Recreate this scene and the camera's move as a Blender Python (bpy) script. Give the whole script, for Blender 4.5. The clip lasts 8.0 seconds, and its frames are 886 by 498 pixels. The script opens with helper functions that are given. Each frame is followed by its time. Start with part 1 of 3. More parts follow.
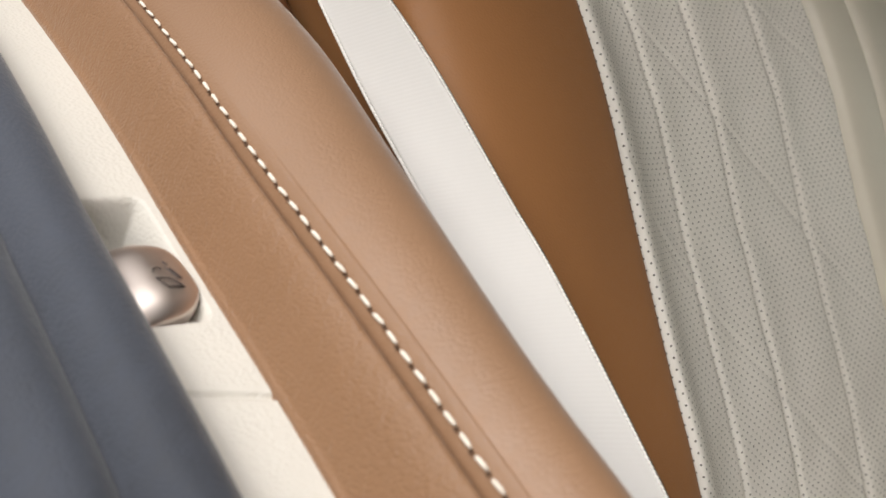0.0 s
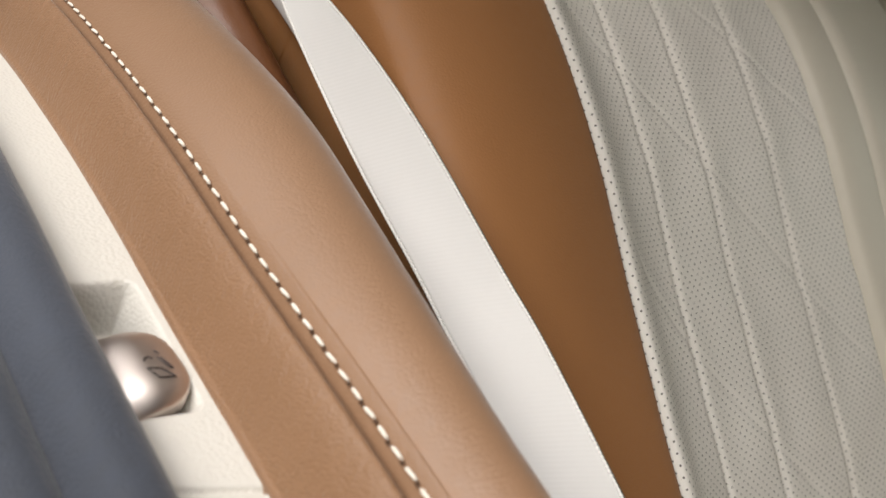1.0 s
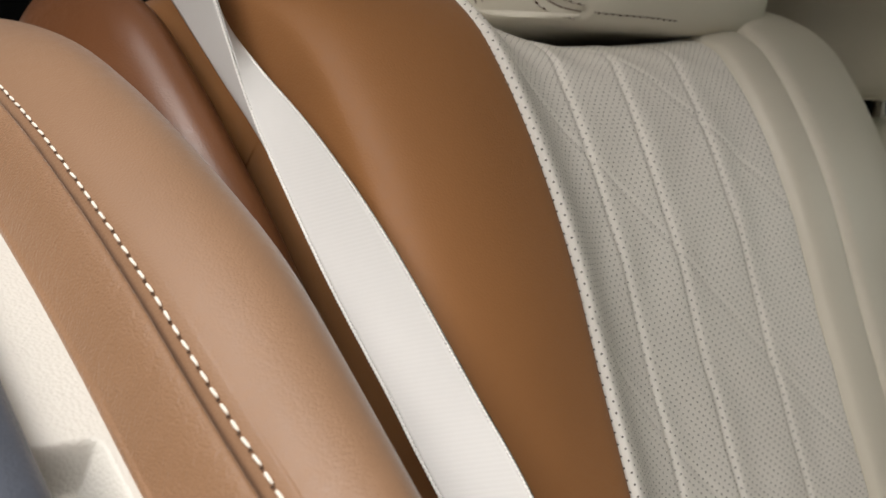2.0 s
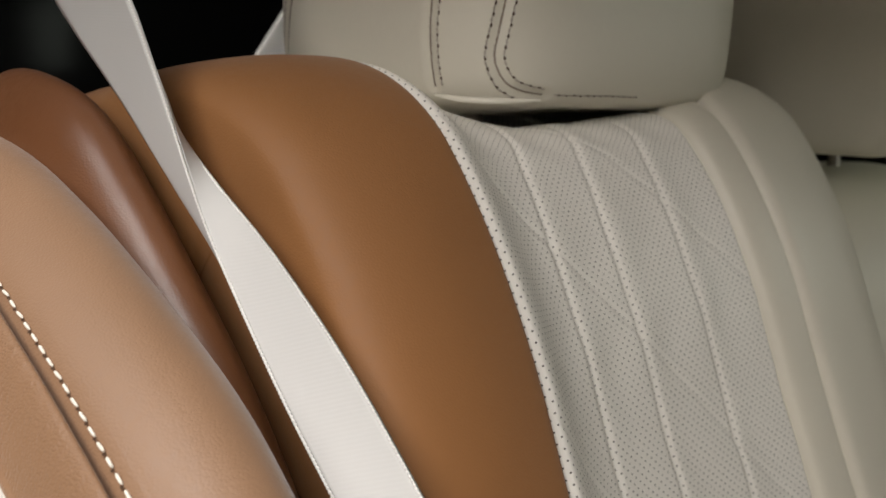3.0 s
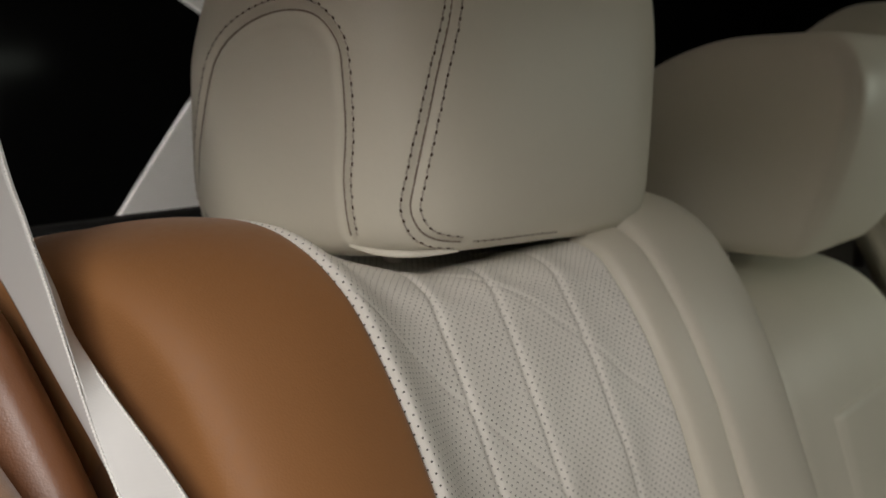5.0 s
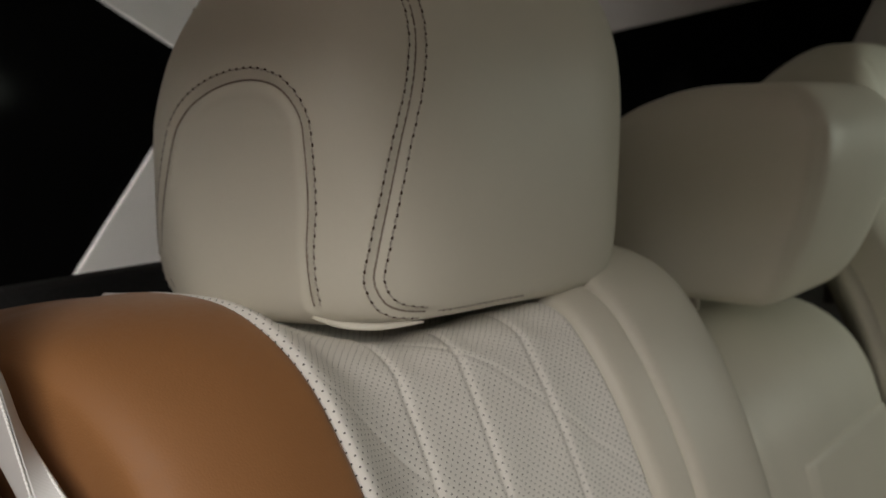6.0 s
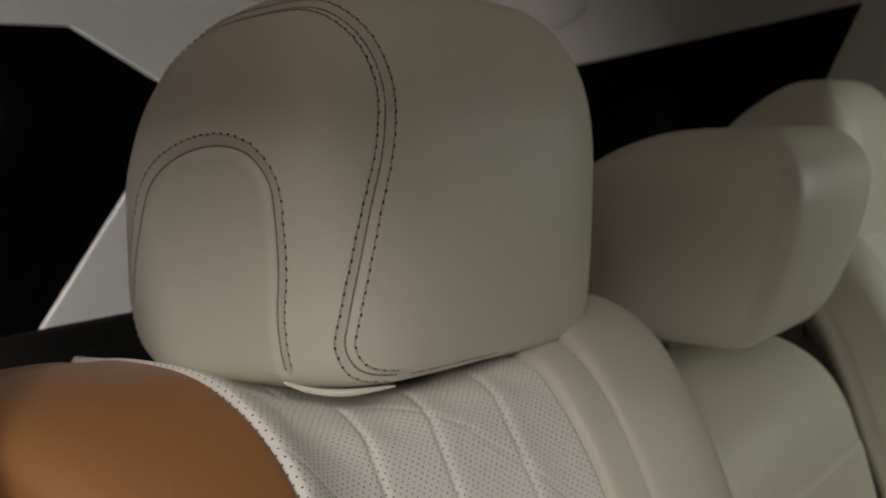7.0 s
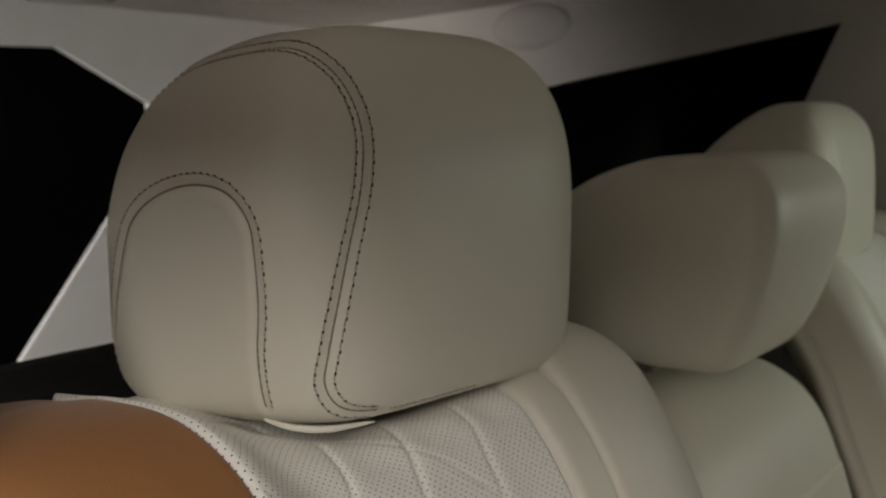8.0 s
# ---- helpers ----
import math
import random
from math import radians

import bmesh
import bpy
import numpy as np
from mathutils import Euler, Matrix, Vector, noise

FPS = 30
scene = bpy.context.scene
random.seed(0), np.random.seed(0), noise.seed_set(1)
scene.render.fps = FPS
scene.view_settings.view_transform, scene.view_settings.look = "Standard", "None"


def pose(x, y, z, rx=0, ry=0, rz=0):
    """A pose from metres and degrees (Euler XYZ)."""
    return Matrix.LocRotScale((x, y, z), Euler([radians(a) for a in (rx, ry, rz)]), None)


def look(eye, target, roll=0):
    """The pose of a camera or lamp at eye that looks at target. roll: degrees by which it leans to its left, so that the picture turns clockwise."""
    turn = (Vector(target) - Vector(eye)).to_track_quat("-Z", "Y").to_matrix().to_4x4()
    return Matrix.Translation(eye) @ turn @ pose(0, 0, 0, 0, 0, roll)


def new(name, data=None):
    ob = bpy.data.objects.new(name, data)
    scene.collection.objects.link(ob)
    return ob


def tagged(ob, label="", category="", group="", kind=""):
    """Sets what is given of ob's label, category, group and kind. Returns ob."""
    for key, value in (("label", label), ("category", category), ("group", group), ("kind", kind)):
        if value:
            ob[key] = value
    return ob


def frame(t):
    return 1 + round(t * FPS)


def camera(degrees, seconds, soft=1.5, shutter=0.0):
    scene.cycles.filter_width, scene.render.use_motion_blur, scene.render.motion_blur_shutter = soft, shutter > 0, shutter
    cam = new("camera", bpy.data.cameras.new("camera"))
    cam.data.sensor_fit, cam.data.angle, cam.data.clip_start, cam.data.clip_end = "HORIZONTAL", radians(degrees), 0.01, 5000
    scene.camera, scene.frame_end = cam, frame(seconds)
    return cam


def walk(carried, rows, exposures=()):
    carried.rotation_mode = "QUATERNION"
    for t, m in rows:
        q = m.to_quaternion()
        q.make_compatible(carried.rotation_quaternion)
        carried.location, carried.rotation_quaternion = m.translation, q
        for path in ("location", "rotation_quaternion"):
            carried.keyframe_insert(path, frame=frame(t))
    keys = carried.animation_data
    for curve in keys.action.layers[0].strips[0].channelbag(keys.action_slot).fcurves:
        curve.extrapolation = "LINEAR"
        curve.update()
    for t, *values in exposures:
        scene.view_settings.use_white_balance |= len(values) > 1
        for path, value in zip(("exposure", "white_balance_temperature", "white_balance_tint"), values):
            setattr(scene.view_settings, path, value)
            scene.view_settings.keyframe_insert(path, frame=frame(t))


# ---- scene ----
# The rear bench of a car, seen through the open side door: x to the front of the car, y across it, z up.
cam = camera(51.0, 8.0)
walk(cam, [
    (0.0, pose(0.4028, -0.4742, 0.7153, 76.078, 0, 51.279) @ pose(0, 0, 0, 0, 0, -0.265)),
    (0.5, pose(0.4031, -0.4731, 0.7195, 76.789, 0, 51.404) @ pose(0, 0, 0, 0, 0, -0.376)),
    (1.0, pose(0.4009, -0.4709, 0.7326, 77.286, 0, 51.014) @ pose(0, 0, 0, 0, 0, -0.487)),
    (1.5, pose(0.3969, -0.4678, 0.7507, 77.659, 0, 50.247) @ pose(0, 0, 0, 0, 0, -0.599)),
    (2.0, pose(0.3919, -0.4637, 0.7707, 77.979, 0, 49.227) @ pose(0, 0, 0, 0, 0, -0.710)),
    (2.5, pose(0.3865, -0.4588, 0.7906, 78.295, 0, 48.060) @ pose(0, 0, 0, 0, 0, -0.822)),
    (3.0, pose(0.3811, -0.4533, 0.8093, 78.642, 0, 46.833) @ pose(0, 0, 0, 0, 0, -0.933)),
    (3.5, pose(0.3764, -0.4472, 0.8264, 79.039, 0, 45.620) @ pose(0, 0, 0, 0, 0, -1.044)),
    (4.0, pose(0.3724, -0.4408, 0.8418, 79.493, 0, 44.477) @ pose(0, 0, 0, 0, 0, -1.156)),
    (4.5, pose(0.3696, -0.4343, 0.8559, 80.000, 0, 43.444) @ pose(0, 0, 0, 0, 0, -1.267)),
    (5.0, pose(0.3680, -0.4279, 0.8692, 80.547, 0, 42.546) @ pose(0, 0, 0, 0, 0, -1.379)),
    (5.5, pose(0.3678, -0.4219, 0.8822, 81.115, 0, 41.794) @ pose(0, 0, 0, 0, 0, -1.490)),
    (6.0, pose(0.3688, -0.4166, 0.8950, 81.679, 0, 41.183) @ pose(0, 0, 0, 0, 0, -1.601)),
    (6.5, pose(0.3709, -0.4123, 0.9076, 82.212, 0, 40.694) @ pose(0, 0, 0, 0, 0, -1.713)),
    (7.0, pose(0.3740, -0.4094, 0.9192, 82.688, 0, 40.293) @ pose(0, 0, 0, 0, 0, -1.824)),
    (7.5, pose(0.3777, -0.4082, 0.9285, 83.079, 0, 39.933) @ pose(0, 0, 0, 0, 0, -1.936)),
    (8.0, pose(0.3816, -0.4092, 0.9330, 83.363, 0, 39.553) @ pose(0, 0, 0, 0, 0, -2.047)),
], exposures=[
    (0.0, -0.05), (2.0, -0.09), (3.5, -0.17), (5.0, -0.27), (6.5, -0.34), (8.0, -0.33)])
cam.data.dof.use_dof, cam.data.dof.focus_distance, cam.data.dof.aperture_fstop = True, 0.35, 15.0

# ---- light: a dim studio, with broad soft lights at the open door and ahead, and two added fills ----
world = bpy.data.worlds.new("studio")
scene.world = world
world.use_nodes = True
world.node_tree.nodes["Background"].inputs[0].default_value = (1.0, 0.93, 0.80, 1)
world.node_tree.nodes["Background"].inputs[1].default_value = 0.009


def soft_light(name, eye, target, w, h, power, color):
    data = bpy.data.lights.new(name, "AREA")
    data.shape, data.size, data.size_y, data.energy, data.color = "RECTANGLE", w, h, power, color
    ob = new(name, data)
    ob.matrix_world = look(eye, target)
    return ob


soft_light("overhead_softbox", (0.45, -1.15, 2.35), (0.15, -0.35, 0.68), 1.4, 0.6, 39, (1.0, 0.965, 0.94))
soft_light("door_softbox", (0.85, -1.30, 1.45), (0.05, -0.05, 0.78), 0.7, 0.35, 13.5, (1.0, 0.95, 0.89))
soft_light("front_softbox", (1.5, -0.95, 1.50), (0.05, 0.0, 0.70), 0.8, 0.35, 2.8, (1.0, 0.99, 0.96))
# an added fill inside the far wall, to brighten the middle and far seats
soft_light("far_side_fill", (0.75, 1.06, 0.93), (0.0, 0.68, 0.78), 0.4, 0.25, 0.75, (0.92, 1.0, 0.86)).data.spread = radians(90)
# an added narrow fill that only brightens the pale trim at the rear
soft_light("rear_trim_fill", (-0.78, -1.30, 0.72), (-1.20, 0.45, 0.78), 0.3, 0.2, 2.1, (1.0, 0.97, 0.93)).data.spread = radians(45)


# ---- materials ----
def material(name, color, rough=0.5, metal=0.0, spread=0.12, grain=0.0, grain_size=0.0008, vary=0.05, wrinkle=0.0, sheen=0.0):
    """A surface with a fine cell grain, broad tone variation and, where asked, soft wrinkles."""
    mat = bpy.data.materials.new(name)
    mat.use_nodes = True
    nt = mat.node_tree
    N, L = nt.nodes, nt.links
    bsdf = N["Principled BSDF"]
    bsdf.inputs["Roughness"].default_value, bsdf.inputs["Metallic"].default_value = rough, metal
    bsdf.inputs["Sheen Weight"].default_value, bsdf.inputs["Sheen Roughness"].default_value = sheen, 0.45
    tex = N.new("ShaderNodeTexCoord")
    big, mid = N.new("ShaderNodeTexNoise"), N.new("ShaderNodeTexNoise")
    big.inputs["Scale"].default_value, big.inputs["Detail"].default_value = 14, 3
    mid.inputs["Scale"].default_value, mid.inputs["Detail"].default_value = 260, 2
    for n in (big, mid):
        L.new(tex.outputs["Object"], n.inputs["Vector"])
    mix = N.new("ShaderNodeMath")
    mix.operation = "MULTIPLY_ADD"
    mix.inputs[1].default_value = 0.35
    L.new(mid.outputs["Fac"], mix.inputs[0])
    L.new(big.outputs["Fac"], mix.inputs[2])
    ramp = N.new("ShaderNodeMapRange")
    ramp.inputs["From Min"].default_value, ramp.inputs["From Max"].default_value = 0.35, 1.0
    ramp.inputs["To Min"].default_value, ramp.inputs["To Max"].default_value = 1 - vary, 1 + vary
    L.new(mix.outputs[0], ramp.inputs["Value"])
    tint = N.new("ShaderNodeVectorMath")
    tint.operation = "SCALE"
    tint.inputs[0].default_value = color
    L.new(ramp.outputs[0], tint.inputs["Scale"])
    L.new(tint.outputs[0], bsdf.inputs["Base Color"])
    rr = N.new("ShaderNodeMapRange")
    rr.inputs["To Min"].default_value, rr.inputs["To Max"].default_value = max(0.02, rough - spread), min(1, rough + spread)
    L.new(mid.outputs["Fac"], rr.inputs["Value"])
    L.new(rr.outputs[0], bsdf.inputs["Roughness"])
    last = None
    if grain:
        cell = N.new("ShaderNodeTexVoronoi")
        cell.inputs["Scale"].default_value = 1 / grain_size
        L.new(tex.outputs["Object"], cell.inputs["Vector"])
        bump = N.new("ShaderNodeBump")
        bump.inputs["Strength"].default_value, bump.inputs["Distance"].default_value = grain, 0.0003
        bump.invert = True
        L.new(cell.outputs["Distance"], bump.inputs["Height"])
        last = bump
    if wrinkle:
        mapping = N.new("ShaderNodeMapping")
        mapping.inputs["Rotation"].default_value = (0, radians(-30), 0)
        mapping.inputs["Scale"].default_value = (330, 150, 90)
        L.new(tex.outputs["Object"], mapping.inputs["Vector"])
        wr = N.new("ShaderNodeTexNoise")
        wr.inputs["Scale"].default_value, wr.inputs["Detail"].default_value, wr.inputs["Distortion"].default_value = 1.0, 3, 0.6
        L.new(mapping.outputs[0], wr.inputs["Vector"])
        b2 = N.new("ShaderNodeBump")
        b2.inputs["Strength"].default_value, b2.inputs["Distance"].default_value = wrinkle, 0.0012
        L.new(wr.outputs["Fac"], b2.inputs["Height"])
        if last:
            L.new(last.outputs[0], b2.inputs["Normal"])
        last = b2
    if last:
        L.new(last.outputs[0], bsdf.inputs["Normal"])
    return mat


def perforate(mat, pitch, hole):
    """Rows of punched holes, staggered, laid out by the panel's own metres."""
    nt = mat.node_tree
    N, L = nt.nodes, nt.links
    bsdf = N["Principled BSDF"]
    uv = N.new("ShaderNodeUVMap")
    far = None
    for shift in (0.0, 0.5):
        scale = N.new("ShaderNodeVectorMath")
        scale.operation = "MULTIPLY_ADD"
        scale.inputs[1].default_value = (1 / pitch, 1 / pitch, 0)
        scale.inputs[2].default_value = (shift, shift, 0)
        L.new(uv.outputs[0], scale.inputs[0])
        fr = N.new("ShaderNodeVectorMath")
        fr.operation = "FRACTION"
        L.new(scale.outputs[0], fr.inputs[0])
        dist = N.new("ShaderNodeVectorMath")
        dist.operation = "DISTANCE"
        dist.inputs[1].default_value = (0.5, 0.5, 0)
        L.new(fr.outputs[0], dist.inputs[0])
        if far is None:
            far = dist.outputs["Value"]
        else:
            least = N.new("ShaderNodeMath")
            least.operation = "MINIMUM"
            L.new(far, least.inputs[0])
            L.new(dist.outputs["Value"], least.inputs[1])
            far = least.outputs[0]
    edge = N.new("ShaderNodeMapRange")
    edge.inputs["From Min"].default_value, edge.inputs["From Max"].default_value = hole * 0.8, hole * 1.25
    L.new(far, edge.inputs["Value"])
    old = bsdf.inputs["Base Color"].links[0].from_socket
    mix = N.new("ShaderNodeMix")
    mix.data_type = "RGBA"
    mix.inputs[6].default_value = (0.10, 0.09, 0.075, 1)
    L.new(edge.outputs[0], mix.inputs[0])
    L.new(old, mix.inputs[7])
    L.new(mix.outputs[2], bsdf.inputs["Base Color"])
    bump = N.new("ShaderNodeBump")
    bump.inputs["Strength"].default_value, bump.inputs["Distance"].default_value = 0.7, 0.0006
    L.new(edge.outputs[0], bump.inputs["Height"])
    L.new(bsdf.inputs["Normal"].links[0].from_socket, bump.inputs["Normal"])
    L.new(bump.outputs[0], bsdf.inputs["Normal"])
    return mat


def woven(mat, pitch):
    """A twill weave of fine slanted ribs, by the strap's own metres."""
    nt = mat.node_tree
    N, L = nt.nodes, nt.links
    bsdf = N["Principled BSDF"]
    uv = N.new("ShaderNodeUVMap")
    mapping = N.new("ShaderNodeMapping")
    mapping.inputs["Rotation"].default_value = (0, 0, radians(63))
    mapping.inputs["Scale"].default_value = (1 / pitch / 3.14, 1 / pitch / 3.14, 1)
    L.new(uv.outputs[0], mapping.inputs["Vector"])
    wave = N.new("ShaderNodeTexWave")
    wave.inputs["Scale"].default_value, wave.inputs["Distortion"].default_value = 1.0, 0.8
    L.new(mapping.outputs[0], wave.inputs["Vector"])
    bump = N.new("ShaderNodeBump")
    bump.inputs["Strength"].default_value, bump.inputs["Distance"].default_value = 0.07, 0.0003
    L.new(wave.outputs["Fac"], bump.inputs["Height"])
    L.new(bump.outputs[0], bsdf.inputs["Normal"])
    return mat


IVORY = (0.70, 0.66, 0.565)
tan_leather = material("tan_leather", (0.290, 0.126, 0.040), 0.62, grain=0.25, grain_size=0.0010, vary=0.06, sheen=0.12)
# the bolster's wrinkled tan, greyed in colour for the sheen that light gives it
tan_wrinkled = material("tan_wrinkled_leather", (0.245, 0.130, 0.064), 0.55, grain=0.7, grain_size=0.0009, vary=0.07, wrinkle=0.38, sheen=0.2)
# the same tan pulled taut, with the highlight's paler pink put into its colour
tan_taut_lit = material("tan_taut_lit_leather", (0.262, 0.148, 0.082), 0.48, grain=0.35, grain_size=0.0009, vary=0.07, wrinkle=0.08, sheen=0.2)
# glossy brown, with the shade beside the seat put into its colour
shaded_brown_leather = material("glossy_shaded_brown_leather", (0.135, 0.053, 0.021), 0.36, grain=0.2, grain_size=0.0010, vary=0.06)
ivory_leather = material("ivory_leather", IVORY, 0.45, grain=0.15, grain_size=0.0009, vary=0.03)
ivory_perforated = perforate(material("ivory_perforated_leather", (0.87, 0.84, 0.785), 0.48, grain=0.15, grain_size=0.0009, vary=0.03), 0.0052, 0.085)
ivory_plastic = material("ivory_grained_plastic", (0.62, 0.595, 0.545), 0.55, grain=0.7, grain_size=0.0013, vary=0.03)
grey_lining = material("grey_headlining", (0.72, 0.67, 0.63), 0.9, grain=0.3, grain_size=0.002, vary=0.05)
thread_cream = material("cream_thread", (0.86, 0.80, 0.70), 0.6, vary=0.05)
thread_grey = material("taupe_thread", (0.44, 0.39, 0.33), 0.7, vary=0.05)
seam_dark = material("seam_shadow_cord", (0.24, 0.19, 0.15), 0.8)
seam_tan = material("tan_seam_cord", (0.20, 0.09, 0.04), 0.8)
needle_hole = material("needle_hole", (0.06, 0.03, 0.015), 0.9)
webbing = woven(material("white_webbing", (0.61, 0.60, 0.585), 0.65, vary=0.03), 0.0016)
webbing_edge = material("white_selvedge", (0.80, 0.78, 0.75), 0.7)
navy_seal = material("navy_flocked_rubber", (0.043, 0.050, 0.068), 0.75, grain=0.6, grain_size=0.0009, vary=0.4, sheen=0.3)
satin_metal = material("satin_chrome", (0.68, 0.61, 0.57), 0.40, 1.0, spread=0.05)
ink = material("engraved_dark_line", (0.05, 0.035, 0.03), 0.6)
white_trim = material("white_pillar_trim", (0.84, 0.82, 0.78), 0.5, grain=0.4, grain_size=0.0016, vary=0.03)
black_glass = material("black_tinted_glass", (0.003, 0.003, 0.003), 0.12, spread=0.02)
black_glass.node_tree.nodes["Principled BSDF"].inputs["Specular IOR Level"].default_value = 0.03
black_trim = material("black_carpet_trim", (0.004, 0.004, 0.004), 0.9, grain=0.4, grain_size=0.003)
carpet = material("dark_floor_carpet", (0.05, 0.048, 0.045), 0.95, grain=0.6, grain_size=0.004)


# ---- mesh helpers ----
def thing(name, label, category, group="", kind=""):
    return tagged(new(name), label, category, group, kind)


def part(name, bm, mat, parent=None, label=""):
    """Links a bmesh as one mesh object under a thing or a part."""
    me = bpy.data.meshes.new(name)
    bm.normal_update()
    bm.to_mesh(me)
    bm.free()
    for m in (mat if isinstance(mat, (list, tuple)) else [mat]):
        me.materials.append(m)
    me.shade_smooth()
    ob = new(name, me)
    ob.parent = parent
    return tagged(ob, label)


def spline(pts, n, closed=False):
    """A smooth curve through a few control points, in n even steps."""
    P = np.array(pts, float)
    if closed:
        P = np.vstack([P[-2:], P, P[:3]])
    else:
        P = np.vstack([2 * P[0] - P[1], P, 2 * P[-1] - P[-2]])
    out = []
    k0, k1 = (2, len(P) - 3) if closed else (1, len(P) - 2)
    for k in range(k0, k1):
        p0, p1, p2, p3 = P[k - 1:k + 3]
        for t in np.arange(24) / 24:
            out.append(0.5 * (2 * p1 + (p2 - p0) * t + (2 * p0 - 5 * p1 + 4 * p2 - p3) * t * t + (3 * p1 - p0 - 3 * p2 + p3) * t ** 3))
    out.append(P[k1])
    out = np.array(out)
    s = np.concatenate([[0], np.cumsum(np.linalg.norm(np.diff(out, axis=0), axis=1))])
    u = np.linspace(0, s[-1], n)
    return np.stack([np.interp(u, s, out[:, c]) for c in range(out.shape[1])], 1)


def power(v, e):
    return np.sign(v) * np.abs(v) ** e


def length_along(P):
    return np.concatenate([[0], np.cumsum(np.linalg.norm(np.diff(P, axis=0), axis=1))])


def smooth(e0, e1, v):
    t = np.clip((v - e0) / (e1 - e0), 0, 1)
    return t * t * (3 - 2 * t)


def sheet(P, closed_u=False, closed_v=False, uv=None, caps=False):
    """A mesh over a grid of points P[i, j]; caps close the two ends of a tube (closed in j)."""
    n, m = P.shape[:2]
    bm = bmesh.new()
    V = [[bm.verts.new(P[i, j]) for j in range(m)] for i in range(n)]
    lay = bm.loops.layers.uv.new("UVMap") if uv is not None else None
    for i in range(n if closed_u else n - 1):
        for j in range(m if closed_v else m - 1):
            i2, j2 = (i + 1) % n, (j + 1) % m
            f = bm.faces.new((V[i][j], V[i2][j], V[i2][j2], V[i][j2]))
            if lay:
                for lp, (a, b) in zip(f.loops, ((i, j), (i2, j), (i2, j2), (i, j2))):
                    lp[lay].uv = uv[a, b]
    if caps:
        bm.faces.new(V[0])
        bm.faces.new(V[-1][::-1])
    bmesh.ops.recalc_face_normals(bm, faces=bm.faces)
    return bm


def profile_frame(xz, n):
    """A smooth upright curve in x and z with its tangents and its normals, which point up and ahead."""
    C = spline(xz, n)
    T = np.gradient(C, axis=0)
    T /= np.linalg.norm(T, axis=1)[:, None]
    return C, T, np.stack([-T[:, 1], T[:, 0]], 1) * np.sign(T[:, :1].mean())


def sweep(xz, section, n=120, m=160, caps=True, shape=None):
    """A closed section of (y, offset) carried along a curve in x and z."""
    C, T, Nn = profile_frame(xz, n)
    S = spline(section, m + 1, closed=True)[:-1]
    P = np.zeros((n, m, 3))
    off = np.repeat(S[None, :, 1], n, 0)
    yy = np.repeat(S[None, :, 0], n, 0)
    if shape is not None:
        yy, off = shape(yy, off, C[:, :1])
    P[..., 0] = C[:, None, 0] + Nn[:, None, 0] * off
    P[..., 1] = yy
    P[..., 2] = C[:, None, 1] + Nn[:, None, 1] * off
    return sheet(P, closed_v=True, caps=caps)


def tube(P, r, sides=6, flat=1.0, up=None):
    """A round cord along a polyline."""
    P = np.array(P, float)
    T = np.gradient(P, axis=0)
    T /= np.linalg.norm(T, axis=1)[:, None] + 1e-12
    ref = np.array([0.3, -0.9, 0.3]) if up is None else np.array(up)
    A = np.cross(T, ref)
    A /= np.linalg.norm(A, axis=1)[:, None]
    B = np.cross(T, A)
    a = np.linspace(0, 2 * np.pi, sides, endpoint=False)
    r = np.broadcast_to(r, len(P))[:, None, None]
    G = P[:, None] + r * (np.cos(a)[None, :, None] * A[:, None] + flat * np.sin(a)[None, :, None] * B[:, None])
    return sheet(G, closed_v=True, caps=True)


def box(lo, hi, bevel=0.0):
    bm = bmesh.new()
    bmesh.ops.create_cube(bm, size=1)
    for v in bm.verts:
        v.co = [lo[k] + (v.co[k] + 0.5) * (hi[k] - lo[k]) for k in range(3)]
    if bevel:
        bmesh.ops.bevel(bm, geom=bm.edges[:], offset=bevel, segments=3, affect="EDGES")
    return bm


def stitch_mesh(name, length, r, thread, gape=0.75):
    """One stitch: a plump thread that dives into a dark needle hole at its far end; x along the seam, z out of it."""
    n, sides = 9, 7
    t = np.linspace(-1, 1, n)
    rad = r * np.sqrt(np.clip(1 - np.abs(t) ** 3.5, 0.03, 1))
    a = np.linspace(0, 2 * np.pi, sides, endpoint=False)
    P = np.zeros((n, sides, 3))
    P[..., 0] = t[:, None] * length / 2
    P[..., 1] = np.cos(a) * rad[:, None] + 0.25 * r * t[:, None]
    P[..., 2] = np.sin(a) * rad[:, None] * 0.8 + 0.35 * r - 0.9 * r * (t ** 4)[:, None]
    bm = sheet(P, closed_v=True, caps=True)
    ring = [bm.verts.new((length / 2 + r * (gape - 0.05) + gape * r * math.cos(b), -0.4 * r + (1.15 - 0.35 * math.cos(b)) * r * math.sin(b), 0.14 * r)) for b in np.linspace(0, 2 * np.pi, 8, endpoint=False)]
    f = bm.faces.new(ring)
    f.material_index = 1
    me = bpy.data.meshes.new(name)
    bm.to_mesh(me)
    bm.free()
    me.materials.append(thread)
    me.materials.append(needle_hole)
    me.shade_smooth()
    return me


